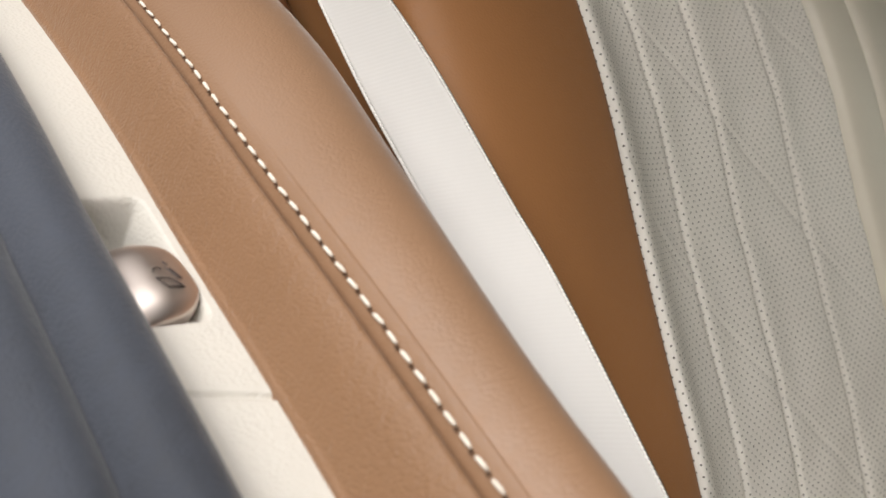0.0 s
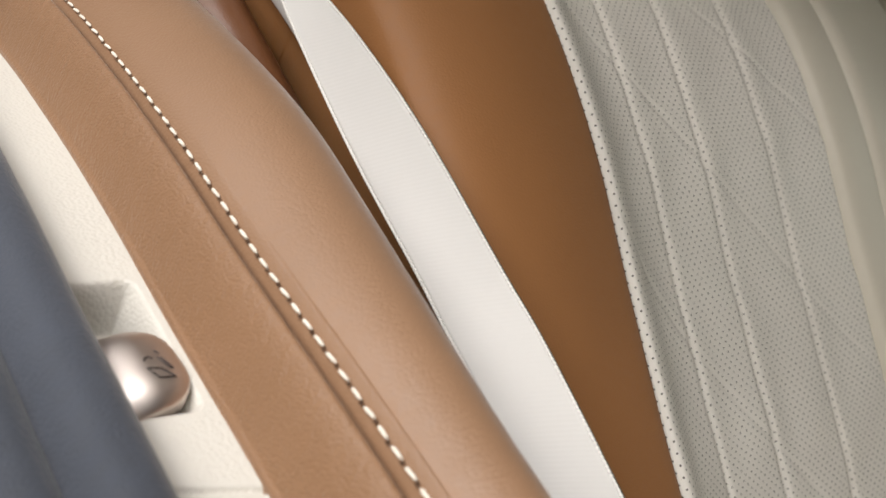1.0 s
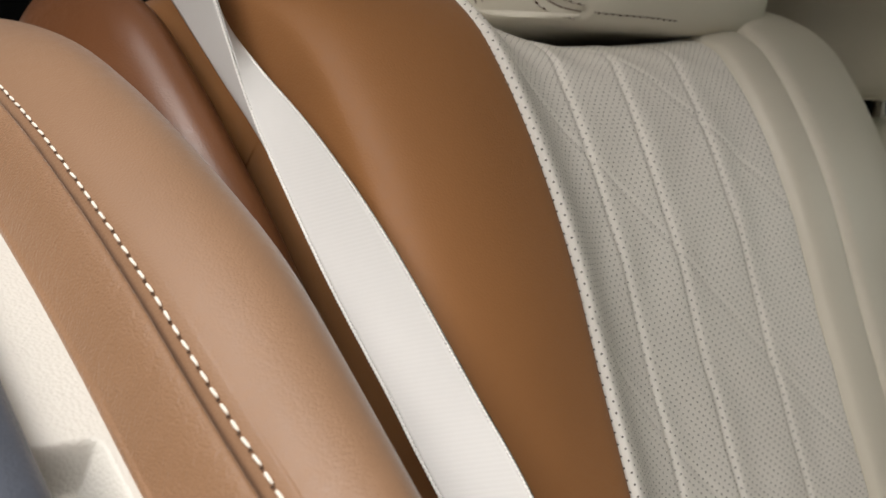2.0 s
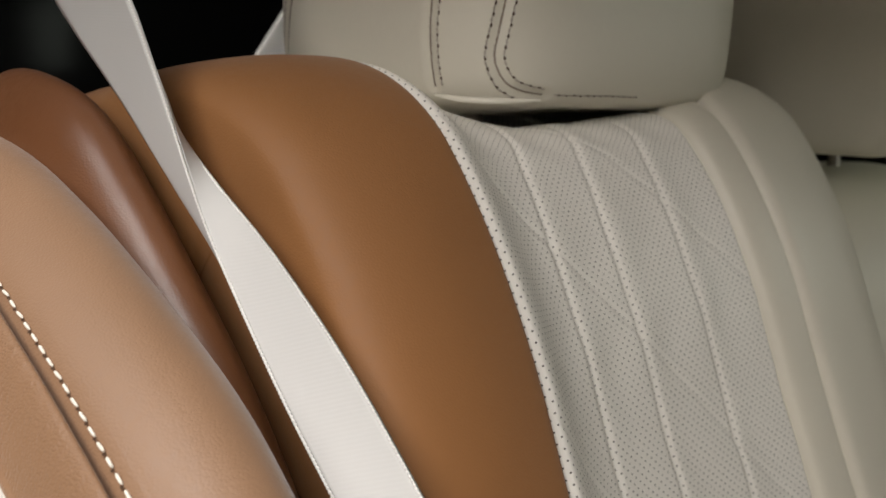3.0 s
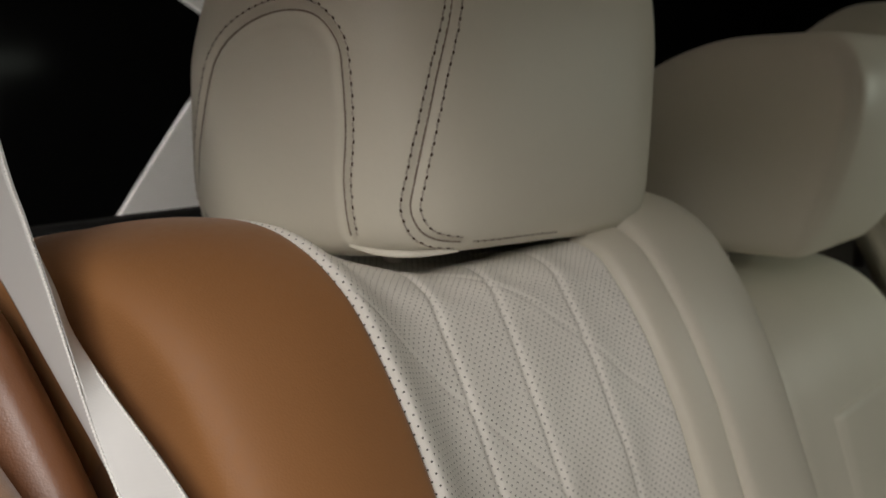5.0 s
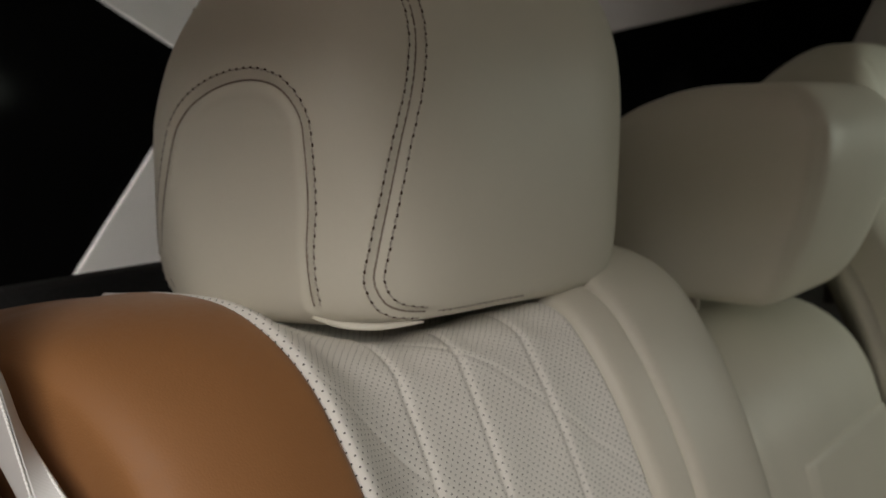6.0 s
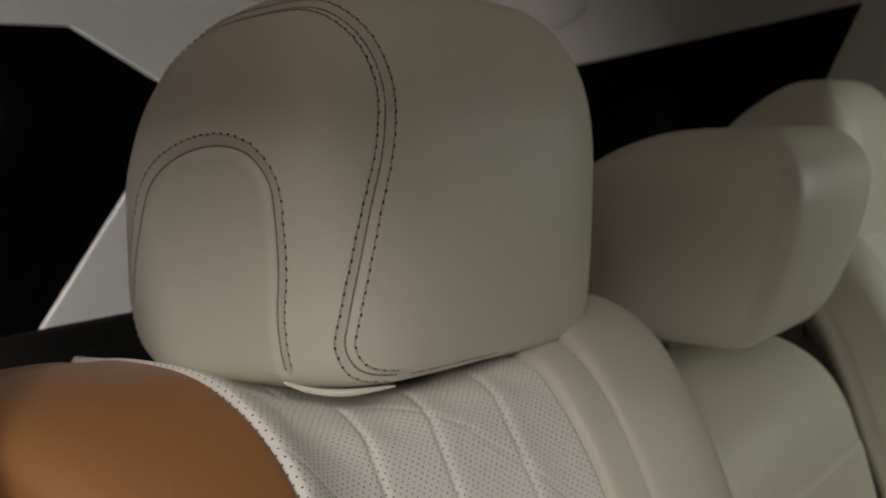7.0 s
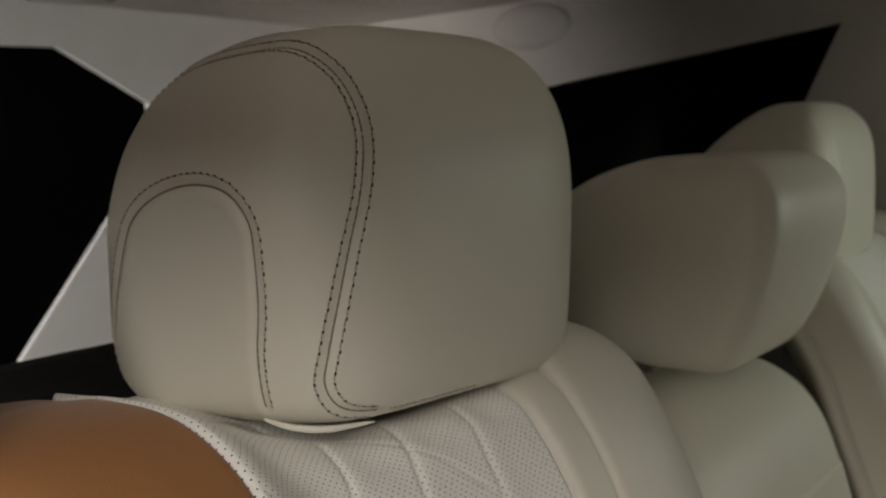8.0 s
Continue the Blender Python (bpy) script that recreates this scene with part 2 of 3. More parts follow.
def run_stitches(me, line, normals, pitch, parent, lift=0.0, flip=1):
    """Lays alike stitches along a line, each an object of its own."""
    s = length_along(line)
    T = np.gradient(line, axis=0)
    rng = random.Random(7)
    for d in np.arange(pitch / 2, s[-1], pitch):
        p = Vector([np.interp(d, s, line[:, k]) for k in range(3)])
        t = Vector([np.interp(d, s, T[:, k]) for k in range(3)]).normalized() * flip
        z = Vector([np.interp(d, s, normals[:, k]) for k in range(3)]).normalized()
        y = z.cross(t).normalized()
        t = y.cross(z)
        ob = new("stitch", me)
        turn = Matrix((t, y, z)).transposed().to_4x4()
        ob.parent = parent
        ob.matrix_basis = Matrix.Translation(p + z * lift) @ turn @ pose(0, 0, 0, 0, 0, rng.uniform(-4, 4))


# ---- the shell of the car ----
def wall_with_opening(name, outline, hole, place, thick, mat):
    """A wall between an outline and an opening with as many corners; place turns (a, b, depth) into a point."""
    bm = bmesh.new()
    rings = [[bm.verts.new(place(a, b, d)) for a, b in ring] for d in (0, thick) for ring in (outline, hole)]
    n = len(outline)
    for k in range(n):
        j = (k + 1) % n
        for q, r in ((0, 1), (1, 3), (3, 2), (2, 0)):
            bm.faces.new((rings[q][k], rings[q][j], rings[r][j], rings[r][k]))
    bmesh.ops.recalc_face_normals(bm, faces=bm.faces)
    ob = part(name, bm, mat)
    ob.data.shade_flat()
    return tagged(ob, kind="structure")


def pane(name, corners, place, thick, parent, label):
    bm = bmesh.new()
    a = [bm.verts.new(place(p, q, thick * 0.3)) for p, q in corners]
    b = [bm.verts.new(place(p, q, thick * 0.3 + 0.005)) for p, q in corners]
    bm.faces.new(a)
    bm.faces.new(b[::-1])
    for k in range(len(corners)):
        j = (k + 1) % len(corners)
        bm.faces.new((a[k], a[j], b[j], b[k]))
    bmesh.ops.recalc_face_normals(bm, faces=bm.faces)
    ob = part(name, bm, black_glass, parent, label)
    ob.data.shade_flat()
    return ob


floor = tagged(part("floor", box((-1.25, -0.40, -0.06), (1.9, 1.20, 0.0)), carpet), "dark carpeted car floor", "floor", kind="structure")
ceiling = part("ceiling", box((-1.25, -0.42, 1.20), (1.2, 1.20, 1.25), 0.01), grey_lining)
tagged(ceiling, "pale grey fabric headlining of the car", "ceiling", kind="structure")
# an unseen rail, added to keep the door lights off the headrests
rail = tagged(part("wall_light_blocker", box((-1.2, -0.43, 1.025), (1.2, -0.40, 1.20), 0.008), grey_lining), "unseen grey lined rail added over the door opening to block light", "wall", kind="structure")
rear = wall_with_opening("wall_rear", [(-0.40, 0.0), (1.20, 0.0), (1.20, 0.95), (1.20, 1.20), (0.45, 1.20), (-0.40, 1.20)],
                         [(-0.30, 0.50), (0.278, 0.50), (0.626, 0.925), (0.632, 1.026), (0.455, 1.122), (-0.30, 1.10)], lambda a, b, d: (-1.20 - d, a, b), 0.04, white_trim)
tagged(rear, "pale trim round the black tailgate window", "wall")
pane("window_pane", [(-0.33, 0.48), (0.293, 0.48), (0.656, 0.920), (0.662, 1.031), (0.460, 1.145), (-0.33, 1.12)], lambda a, b, d: (-1.20 - d, a, b), 0.04, rear, "black tinted tailgate glass")
side = wall_with_opening("wall_side", [(-1.20, 0.0), (1.2, 0.0), (1.2, 1.20), (-1.20, 1.20)],
                         [(-1.10, 0.72), (-0.25, 0.72), (-0.075, 1.096), (-1.10, 0.976)], lambda a, b, d: (a, 1.15 + d, b), 0.05, grey_lining)
tagged(side, "grey side trim round a black quarter window", "wall")
pane("window_pane", [(-1.13, 0.70), (-0.23, 0.70), (-0.045, 1.12), (-1.13, 0.996)], lambda a, b, d: (a, 1.15 + d, b), 0.05, side, "black tinted quarter glass")
shelf = tagged(part("luggage_shelf", box((-1.19, -0.35, 0.40), (-0.29, 1.14, 0.445), 0.008), black_trim),
               "black luggage cover behind the rear bench", "luggage cover")
shell = tagged(part("wall_bench_back", box((-0.285, -0.34, 0.0), (-0.215, 1.10, 0.786), 0.012), black_trim), "black carpeted shell behind the rear bench", "wall", kind="structure")
edging = thing("shell_edging", "pale grey edging strip on the black bench shell", "edging strip")
part("strip", box((-0.214, -0.335, 0.74), (-0.186, -0.185, 0.787), 0.006), grey_lining, edging)

# ---- the near outer seat ----
# ridge of the seat's outer wing, from behind its top down to the cushion
RIDGE = [(-0.118, 0.760), (-0.106, 0.785), (-0.085, 0.802), (-0.04, 0.811), (0.01, 0.812), (0.045, 0.803), (0.073, 0.785),
         (0.094, 0.759), (0.115, 0.724), (0.135, 0.681), (0.154, 0.628), (0.175, 0.572), (0.195, 0.520), (0.225, 0.42), (0.245, 0.30)]


PANEL = [(-0.182, 0.735), (-0.176, 0.766), (-0.160, 0.789), (-0.135, 0.800), (-0.085, 0.806)] + RIDGE[3:]
WING = [(-0.185, 0.680), (-0.180, 0.735), (-0.168, 0.773), (-0.145, 0.791), (-0.11, 0.800), (-0.075, 0.805)] + RIDGE[3:]


def seat_strip(name, mat, parent, label, across, n=330, m=120, thick=0.05, relief=None, ridge=RIDGE, swing=None):
    """A padded strip of the backrest: (y, height over the ridge) across it, closed behind."""
    C, T, Nn = profile_frame(ridge, n)
    A = spline(across, m)
    s = length_along(C)
    off = np.repeat(A[None, :, 1], n, 0)
    yy = np.repeat(A[None, :, 0], n, 0)
    if relief is not None:
        off = off + relief(yy, np.repeat(s[:, None], m, 1))
    if swing is not None:
        yy = yy + swing(yy, np.repeat(s[:, None], m, 1))
    edge = np.minimum(np.arange(m), np.arange(m)[::-1]) * (length_along(A)[-1] / m)
    off = off - 0.0026 * np.exp(-(edge / 0.0022) ** 2)[None, :]
    back = np.full((n, 1), -thick)
    off = np.hstack([back, off, back])
    yy = np.hstack([yy[:, :1] + 0.001, yy, yy[:, -1:] - 0.001])
    P = np.stack([C[:, None, 0] + Nn[:, None, 0] * off, yy, C[:, None, 1] + Nn[:, None, 1] * off], -1)
    u = length_along(A)
    uv = np.stack([np.hstack([0, u, u[-1]])[None, :].repeat(n, 0), s[:, None].repeat(m + 2, 1)], -1)
    return part(name, sheet(P, closed_v=True, uv=uv, caps=True), mat, parent, label)


def quilting(yy, s):
    """Channels that lean down the panel and one slanted seam across each pad, with soft pads between them."""
    d = np.zeros_like(yy)
    lean = smooth(0.16, 0.40, s)
    for y0, turn in ((-0.076, 0.030), (-0.022, 0.036), (0.026, 0.024)):
        w = yy - y0 + lean * turn
        d -= 0.0015 * np.exp(-(w / 0.0024) ** 2)
        d += 0.0005 * np.exp(-((w - 0.008) / 0.008) ** 2)
    slant = (s - (yy + 0.16) * 1.25) / 0.15
    fr = slant - np.round(slant)
    d -= 0.0009 * np.exp(-(fr * 0.11 / 0.0022) ** 2)
    d += 0.0007 * np.sin(yy * 120 + 3.0 * np.sin(s * 31)) * np.sin(s * 47) * smooth(-0.15, -0.12, yy)
    # the far corner is cut off at a slant
    d -= 0.045 * smooth(0.012, -0.012, s - 0.112 + 1.25 * (yy + 0.165))
    d += 0.007 * smooth(0.21, 0.13, s) * smooth(-0.158, -0.128, yy)
    return d + pressed(yy, s)


def pressed(yy, s):
    """The back is pressed down under the headrest."""
    return -0.020 * np.exp(-((s - 0.205) / 0.058) ** 2) * smooth(-0.125, -0.060, yy) * smooth(0.150, 0.075, yy)


def shoulder(yy, s):
    """The wing falls away a little to the door side, more so lower down."""
    return -0.003 * smooth(-0.185, -0.285, yy) * smooth(0.72, 0.38, s)


def outer_edge(yy, s):
    """The outer side of the wing draws in below its top."""
    return 0.018 * smooth(-0.155, -0.275, yy) * smooth(0.10, 0.42, s)


seat = thing("car_seat_back", "tan and ivory leather rear seat back with perforated quilting", "car seat", "rear seat backs")
seat_strip("wing", tan_leather, seat, "smooth tan leather outer wing",
           [(-0.272, -0.100), (-0.272, -0.055), (-0.270, -0.020), (-0.264, -0.008), (-0.248, -0.001), (-0.215, 0.002), (-0.180, 0.001), (-0.166, -0.001)], m=110, relief=shoulder, ridge=WING, thick=0.15, swing=outer_edge)
seat_strip("center_panel", ivory_perforated, seat, "ivory perforated leather with quilted seams",
           [(-0.165, -0.001), (-0.155, -0.004), (-0.130, -0.019), (-0.10, -0.026), (-0.04, -0.028), (0.02, -0.027), (0.045, -0.025), (0.058, -0.0235)], m=190, relief=quilting, ridge=PANEL)
seat_strip("inner_bolster", ivory_leather, seat, "smooth ivory leather inner bolster",
           [(0.059, -0.0235), (0.066, -0.019), (0.078, -0.0165), (0.092, -0.0155)], m=50, relief=pressed, ridge=PANEL)
seat_strip("inner_side", ivory_leather, seat, "smooth ivory leather inner side",
           [(0.093, -0.0155), (0.102, -0.0125), (0.126, -0.012), (0.165, -0.014), (0.195, -0.022), (0.222, -0.042), (0.233, -0.08)], m=50, thick=0.09, ridge=PANEL)

# the roll of tan leather deep beside the seat, its brown deepened for the gap's shade
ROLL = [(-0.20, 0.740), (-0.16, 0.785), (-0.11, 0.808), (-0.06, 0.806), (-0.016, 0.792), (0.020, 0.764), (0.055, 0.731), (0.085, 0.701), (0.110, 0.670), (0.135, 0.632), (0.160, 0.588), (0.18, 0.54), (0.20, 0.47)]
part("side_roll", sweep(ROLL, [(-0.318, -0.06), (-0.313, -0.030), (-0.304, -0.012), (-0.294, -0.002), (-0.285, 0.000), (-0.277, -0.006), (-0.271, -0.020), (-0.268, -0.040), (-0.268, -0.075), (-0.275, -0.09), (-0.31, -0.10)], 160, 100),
     shaded_brown_leather, seat, "brown leather side roll, coloured darker for the shade round it")

# ---- the side bolster with its topstitched seam ----
SEAM = [(-0.22, 0.775), (-0.12, 0.783), (-0.03, 0.775), (0.03, 0.758), (0.089, 0.7325), (0.135, 0.7085), (0.176, 0.684), (0.226, 0.656), (0.269, 0.630), (0.33, 0.592), (0.42, 0.53)]
NEAR = Vector((-0.004, -0.0055, -0.006))   # where the bolster and the trim beside it stand


def slim(yy, off, x):
    """The rounded far side of the bolster slims towards its front end."""
    k = 1 - 0.44 * smooth(0.12, 0.28, x) - 0.10 * smooth(0.27, 0.36, x)
    far = yy > -0.345
    return np.where(far, -0.345 + (yy + 0.345) * k, yy), np.where(far & (off > 0), off * k, off)


bolster = thing("side_bolster", "tan leather side bolster with cream topstitching beside the seat", "seat bolster")
bolster.location = NEAR
padding = part("padding", sweep(SEAM, [(-0.3680, -0.060), (-0.3695, -0.027), (-0.3678, -0.0212), (-0.3640, -0.0135), (-0.3592, -0.0058), (-0.3550, -0.0014), (-0.3528, -0.0020), (-0.3517, -0.0075), (-0.3507, -0.0080), (-0.3498, -0.0036),
                             (-0.3465, 0.0010), (-0.3415, 0.0050), (-0.335, 0.0088), (-0.328, 0.0116), (-0.3205, 0.0128), (-0.3125, 0.0112), (-0.3055, 0.0062), (-0.3005, -0.002), (-0.298, -0.014), (-0.2975, -0.032), (-0.299, -0.060)], 220, 420, shape=slim),
     [tan_wrinkled, tan_taut_lit], bolster)
# the taut leather begins at the seam, its colour paler for the light on that face
for face in padding.data.polygons:
    face.material_index = int(face.center.y > -0.3512)
C, T, Nn = profile_frame(SEAM, 260)
line = np.stack([C[:, 0] - 0.0076 * Nn[:, 0], np.full(260, -0.3512), C[:, 1] - 0.0076 * Nn[:, 1]], 1)
part("seam", tube(line, 0.0008), seam_tan, bolster, "dark sunk seam")
line = np.stack([C[:, 0] - 0.0006 * Nn[:, 0], np.full(260, -0.3485), C[:, 1] - 0.0006 * Nn[:, 1]], 1)
up = np.stack([Nn[:, 0] * 0.8, np.full(260, -0.6), Nn[:, 1] * 0.8], 1)
STITCH = stitch_mesh("topstitch", 0.0046, 0.00055, thread_cream, 1.2)
keep = slice(60, 240)
run_stitches(STITCH, line[keep], up[keep], 0.0063, bolster, 0.0002)


# ---- the ivory side trim with the release lever; it runs with the bolster, and s is measured along it ----
C, T, Nn = profile_frame(SEAM, 1100)
S0 = length_along(C)
S0 = S0 - np.interp(0.18, C[:, 0], S0)


def beside(s, y, n):
    """A place beside the bolster: s along it, y across, n above its seam."""
    return Vector([np.interp(s, S0, C[:, 0] + Nn[:, 0] * n), y, np.interp(s, S0, C[:, 1] + Nn[:, 1] * n)])


def recess_depth(s, y):
    """How far the rounded recess round the lever is sunk below the trim."""
    qa, qb = np.abs(s - 0.0030 - 0.15 * (y + 0.372)) - 0.0215, np.abs(y + 0.3925) - 0.0165
    d = np.hypot(np.maximum(qa, 0), np.maximum(qb, 0)) + np.minimum(np.maximum(qa, qb), 0)
    step = 0.0025 * smooth(-0.004, -0.005, s + 0.008 + 0.9 * np.maximum(0, y + 0.379))
    return 0.017 * smooth(0.0045, -0.0040, d) - step * smooth(-0.003, -0.005, d)


trim = thing("side_trim", "ivory grained plastic side trim with a sunk lever recess", "trim panel")
trim.location = NEAR
m = 150
Y = np.concatenate([np.linspace(-0.3645, -0.412, 130), np.linspace(-0.413, -0.440, 20)])
keep = np.arange(1100)[(S0 > -0.18) & (S0 < 0.15)]
ss, yy = np.meshgrid(S0[keep], Y, indexing="ij")
off = -0.0245 - 0.002 * smooth(-0.375, -0.44, yy) - recess_depth(ss, yy)
joint = ss - 0.0590 - 0.39 * (yy + 0.364)
off -= 0.0022 * np.exp(-(joint / 0.0007) ** 2)
P = np.stack([C[keep, 0][:, None] + Nn[keep, 0][:, None] * off, yy, C[keep, 1][:, None] + Nn[keep, 1][:, None] * off], -1)
under = np.stack([C[keep, 0][:, None] - Nn[keep, 0][:, None] * 0.07 + 0 * yy, yy, C[keep, 1][:, None] - Nn[keep, 1][:, None] * 0.07 + 0 * yy], -1)
part("panel", sheet(np.concatenate([P, under[:, ::-1]], 1), closed_v=True, caps=True), ivory_plastic, trim)

lever = thing("release_lever", "satin metal seat release lever with an engraved seat symbol", "lever")


def paddle_top(x, y):
    """The height of the paddle's domed top over its middle."""
    u, v = np.clip((x - 0.022) / 0.0165, 0, 1), np.clip(np.abs(y) / 0.0128, 0, 1)
    return 0.0056 * (1 - 0.50 * u ** 3) * (1 - 0.30 * v ** 3) - 0.0014 * v ** 6 - 0.0032 * smooth(0.028, 0.015, x)


def lever_shape():
    """A stubby paddle with a rounded nose and domed top."""
    n, m = 70, 64
    t = np.linspace(0, 1, n)
    a = np.linspace(0, 2 * np.pi, m, endpoint=False)
    half = 0.0128 * np.clip(1 - np.clip((t - 0.62) / 0.38, 0, 1) ** 3.2, 0.0004, 1) ** 0.5
    c, d = np.cos(a), np.sin(a)
    x = np.repeat((t * 0.0385)[:, None], m, 1)
    y = power(c, 0.6)[None] * half[:, None]
    end = np.clip(1 - np.clip((t - 0.86) / 0.14, 0, 1) ** 3, 0.02, 1)[:, None] ** 0.5
    z = np.where(d > 0, power(np.abs(d), 0.5)[None] * paddle_top(x, y) * end, -power(np.abs(d), 0.5)[None] * 0.0065 * end)
    return sheet(np.stack([x, y, z], -1), closed_v=True, caps=True)


paddle = part("paddle", lever_shape(), satin_metal, lever)
k = np.argmin(np.abs(S0 - 0.0115))
lx, ly, lz = Vector((0, 1, 0)), Vector((-T[k, 0], 0, -T[k, 1])), Vector((Nn[k, 0], 0, Nn[k, 1]))
lever.matrix_basis = Matrix.Translation(NEAR + beside(0.0130, -0.4120, -0.0235)) @ Matrix((lx, ly, lz)).transposed().to_4x4() @ pose(0, 0, 0, 0, 3, 4) @ Matrix.Diagonal((1.06, 1.14, 1.0, 1.0))


def symbol_line(*mm):
    """A thin engraved line through places given in millimetres round the symbol's middle."""
    pts = [(0.0302 + x * 0.001, -0.0025 + y * 0.001) for x, y in mm]
    fine = [(x0 + (x1 - x0) * f, y0 + (y1 - y0) * f) for (x0, y0), (x1, y1) in zip(pts, pts[1:]) for f in (0, 0.33, 0.67)] + [pts[-1]]
    part("symbol_line", tube([(x, y, float(paddle_top(np.float64(x), np.float64(y))) + 0.0001) for x, y in fine], 0.00022, 5, up=(0.2, 0.1, 1)), ink, paddle, "engraved dark symbol line")


symbol_line((-3.4, -0.6), (0.0, -1.4), (2.4, -4.3), (-1.8, -3.9), (-3.4, -0.6))
symbol_line((0.6, 2.3), (2.2, -1.4))
symbol_line((1.5, 2.1), (3.0, -1.7), (2.2, -1.4))
symbol_line((0.8, 4.4), (1.6, 3.1))
symbol_line((-3.2, 1.5), (-2.6, 2.4), (-1.4, 2.6), (-0.8, 1.8))

# ---- the dark door seal along the trim ----
SEAL = SEAM
seal = thing("door_seal", "dark navy flocked rubber door seal", "door seal")
seal.location = NEAR
part("bead", sweep(SEAL, [(-0.3930, -0.045), (-0.3925, -0.020), (-0.3955, -0.0105), (-0.4020, -0.0080), (-0.4080, -0.0095), (-0.4135, -0.0150), (-0.4160, -0.024), (-0.4160, -0.045)], 200, 110), navy_seal, seal)
part("lip", sweep(SEAL, [(-0.4125, -0.050), (-0.4135, -0.022), (-0.4155, -0.0155), (-0.4210, -0.0125), (-0.4300, -0.0150), (-0.4390, -0.025), (-0.4460, -0.045), (-0.4480, -0.09), (-0.4130, -0.09)], 200, 110), navy_seal, seal, "dark navy outer lip")
sill = tagged(part("wall_sill", box((-0.5, -0.40, 0.0), (1.2, -0.372, 0.40), 0.004), black_trim), "dark lower body side under the door opening", "wall", kind="structure")

# ---- the seat belt ----
belt = thing("seat_belt", "white woven seat belt hanging across the tan seat wing", "seat belt")
# three rails: the far edge, the beaded fold that faces out, and the inner edge
FAR = [(-0.165, -0.276, 0.925), (-0.082, -0.278, 0.853), (-0.050, -0.278, 0.827), (-0.022, -0.278, 0.807), (0.000, -0.278, 0.791), (0.026, -0.278, 0.770), (0.052, -0.277, 0.748), (0.080, -0.274, 0.726), (0.114, -0.274, 0.686), (0.151, -0.274, 0.649), (0.173, -0.274, 0.626), (0.260, -0.274, 0.541)]
FOLD = [(-0.035, -0.280, 0.955), (0.004, -0.280, 0.856), (0.021, -0.280, 0.826), (0.036, -0.280, 0.800), (0.046, -0.280, 0.781), (0.061, -0.280, 0.754), (0.078, -0.280, 0.731), (0.113, -0.280, 0.690), (0.150, -0.280, 0.653), (0.172, -0.280, 0.630), (0.260, -0.280, 0.544)]
INNER = [(-0.050, -0.275, 0.950), (-0.010, -0.275, 0.853), (0.006, -0.274, 0.822), (0.021, -0.272, 0.800), (0.031, -0.271, 0.783), (0.055, -0.270, 0.765), (0.093, -0.268, 0.739), (0.131, -0.264, 0.703), (0.172, -0.260, 0.655), (0.200, -0.260, 0.626), (0.265, -0.260, 0.548)]
n = 240
A, B, D = spline(FAR, n), spline(FOLD, n), spline(INNER, n)
w = np.linspace(0, 1, 16)[None, :, None]
P = np.concatenate([A[:, None] * (1 - w) + B[:, None] * w, (B[:, None] * (1 - w) + D[:, None] * w)[:, 1:]], 1)
m = P.shape[1]
nor = np.cross(np.gradient(P, axis=1), np.gradient(P, axis=0))
nor /= np.linalg.norm(nor, axis=2)[..., None] + 1e-12
nor *= np.where(nor[..., 1:2] > 0, -1, 1)
s = length_along(B)
uvg = np.stack([np.repeat(np.linspace(0, 0.046, m)[None], n, 0), np.repeat(s[:, None], m, 1)], -1)
both = np.concatenate([P, (P + np.array([0, 0.0012, 0]))[:, ::-1]], 1)
part("webbing", sheet(both, closed_v=True, uv=np.concatenate([uvg, uvg[:, ::-1]], 1), caps=True), webbing, belt)


def selvedge(E):
    """A beaded woven edge along the strap."""
    L = length_along(E)
    k = int(L[-1] / 0.0004)
    u = np.linspace(0, L[-1], k)
    Q = np.stack([np.interp(u, L, E[:, c]) for c in range(3)], 1)
    T = np.gradient(Q, axis=0)
    T /= np.linalg.norm(T, axis=1)[:, None]
    X = np.cross(T, (0.2, -0.9, 0.3))
    X /= np.linalg.norm(X, axis=1)[:, None]
    Y = np.cross(T, X)
    r = 0.00055 + 0.00018 * np.cos(u / 0.0016 * 2 * np.pi)
    a = np.linspace(0, 2 * np.pi, 7, endpoint=False)
    G = Q[:, None] + r[:, None, None] * (np.cos(a)[None, :, None] * X[:, None] + np.sin(a)[None, :, None] * Y[:, None])
    part("selvedge", sheet(G, closed_v=True, caps=True), webbing_edge, belt, "beaded woven edge")


selvedge(B)
selvedge(D)


# ---- headrests ----
def bulge(a, p):
    """A rounded square traced by the angle a; the larger p, the squarer."""
    c, s = np.cos(a), np.sin(a)
    r = (np.abs(c) ** p + np.abs(s) ** p) ** (-1 / p)
    return c * r, s * r


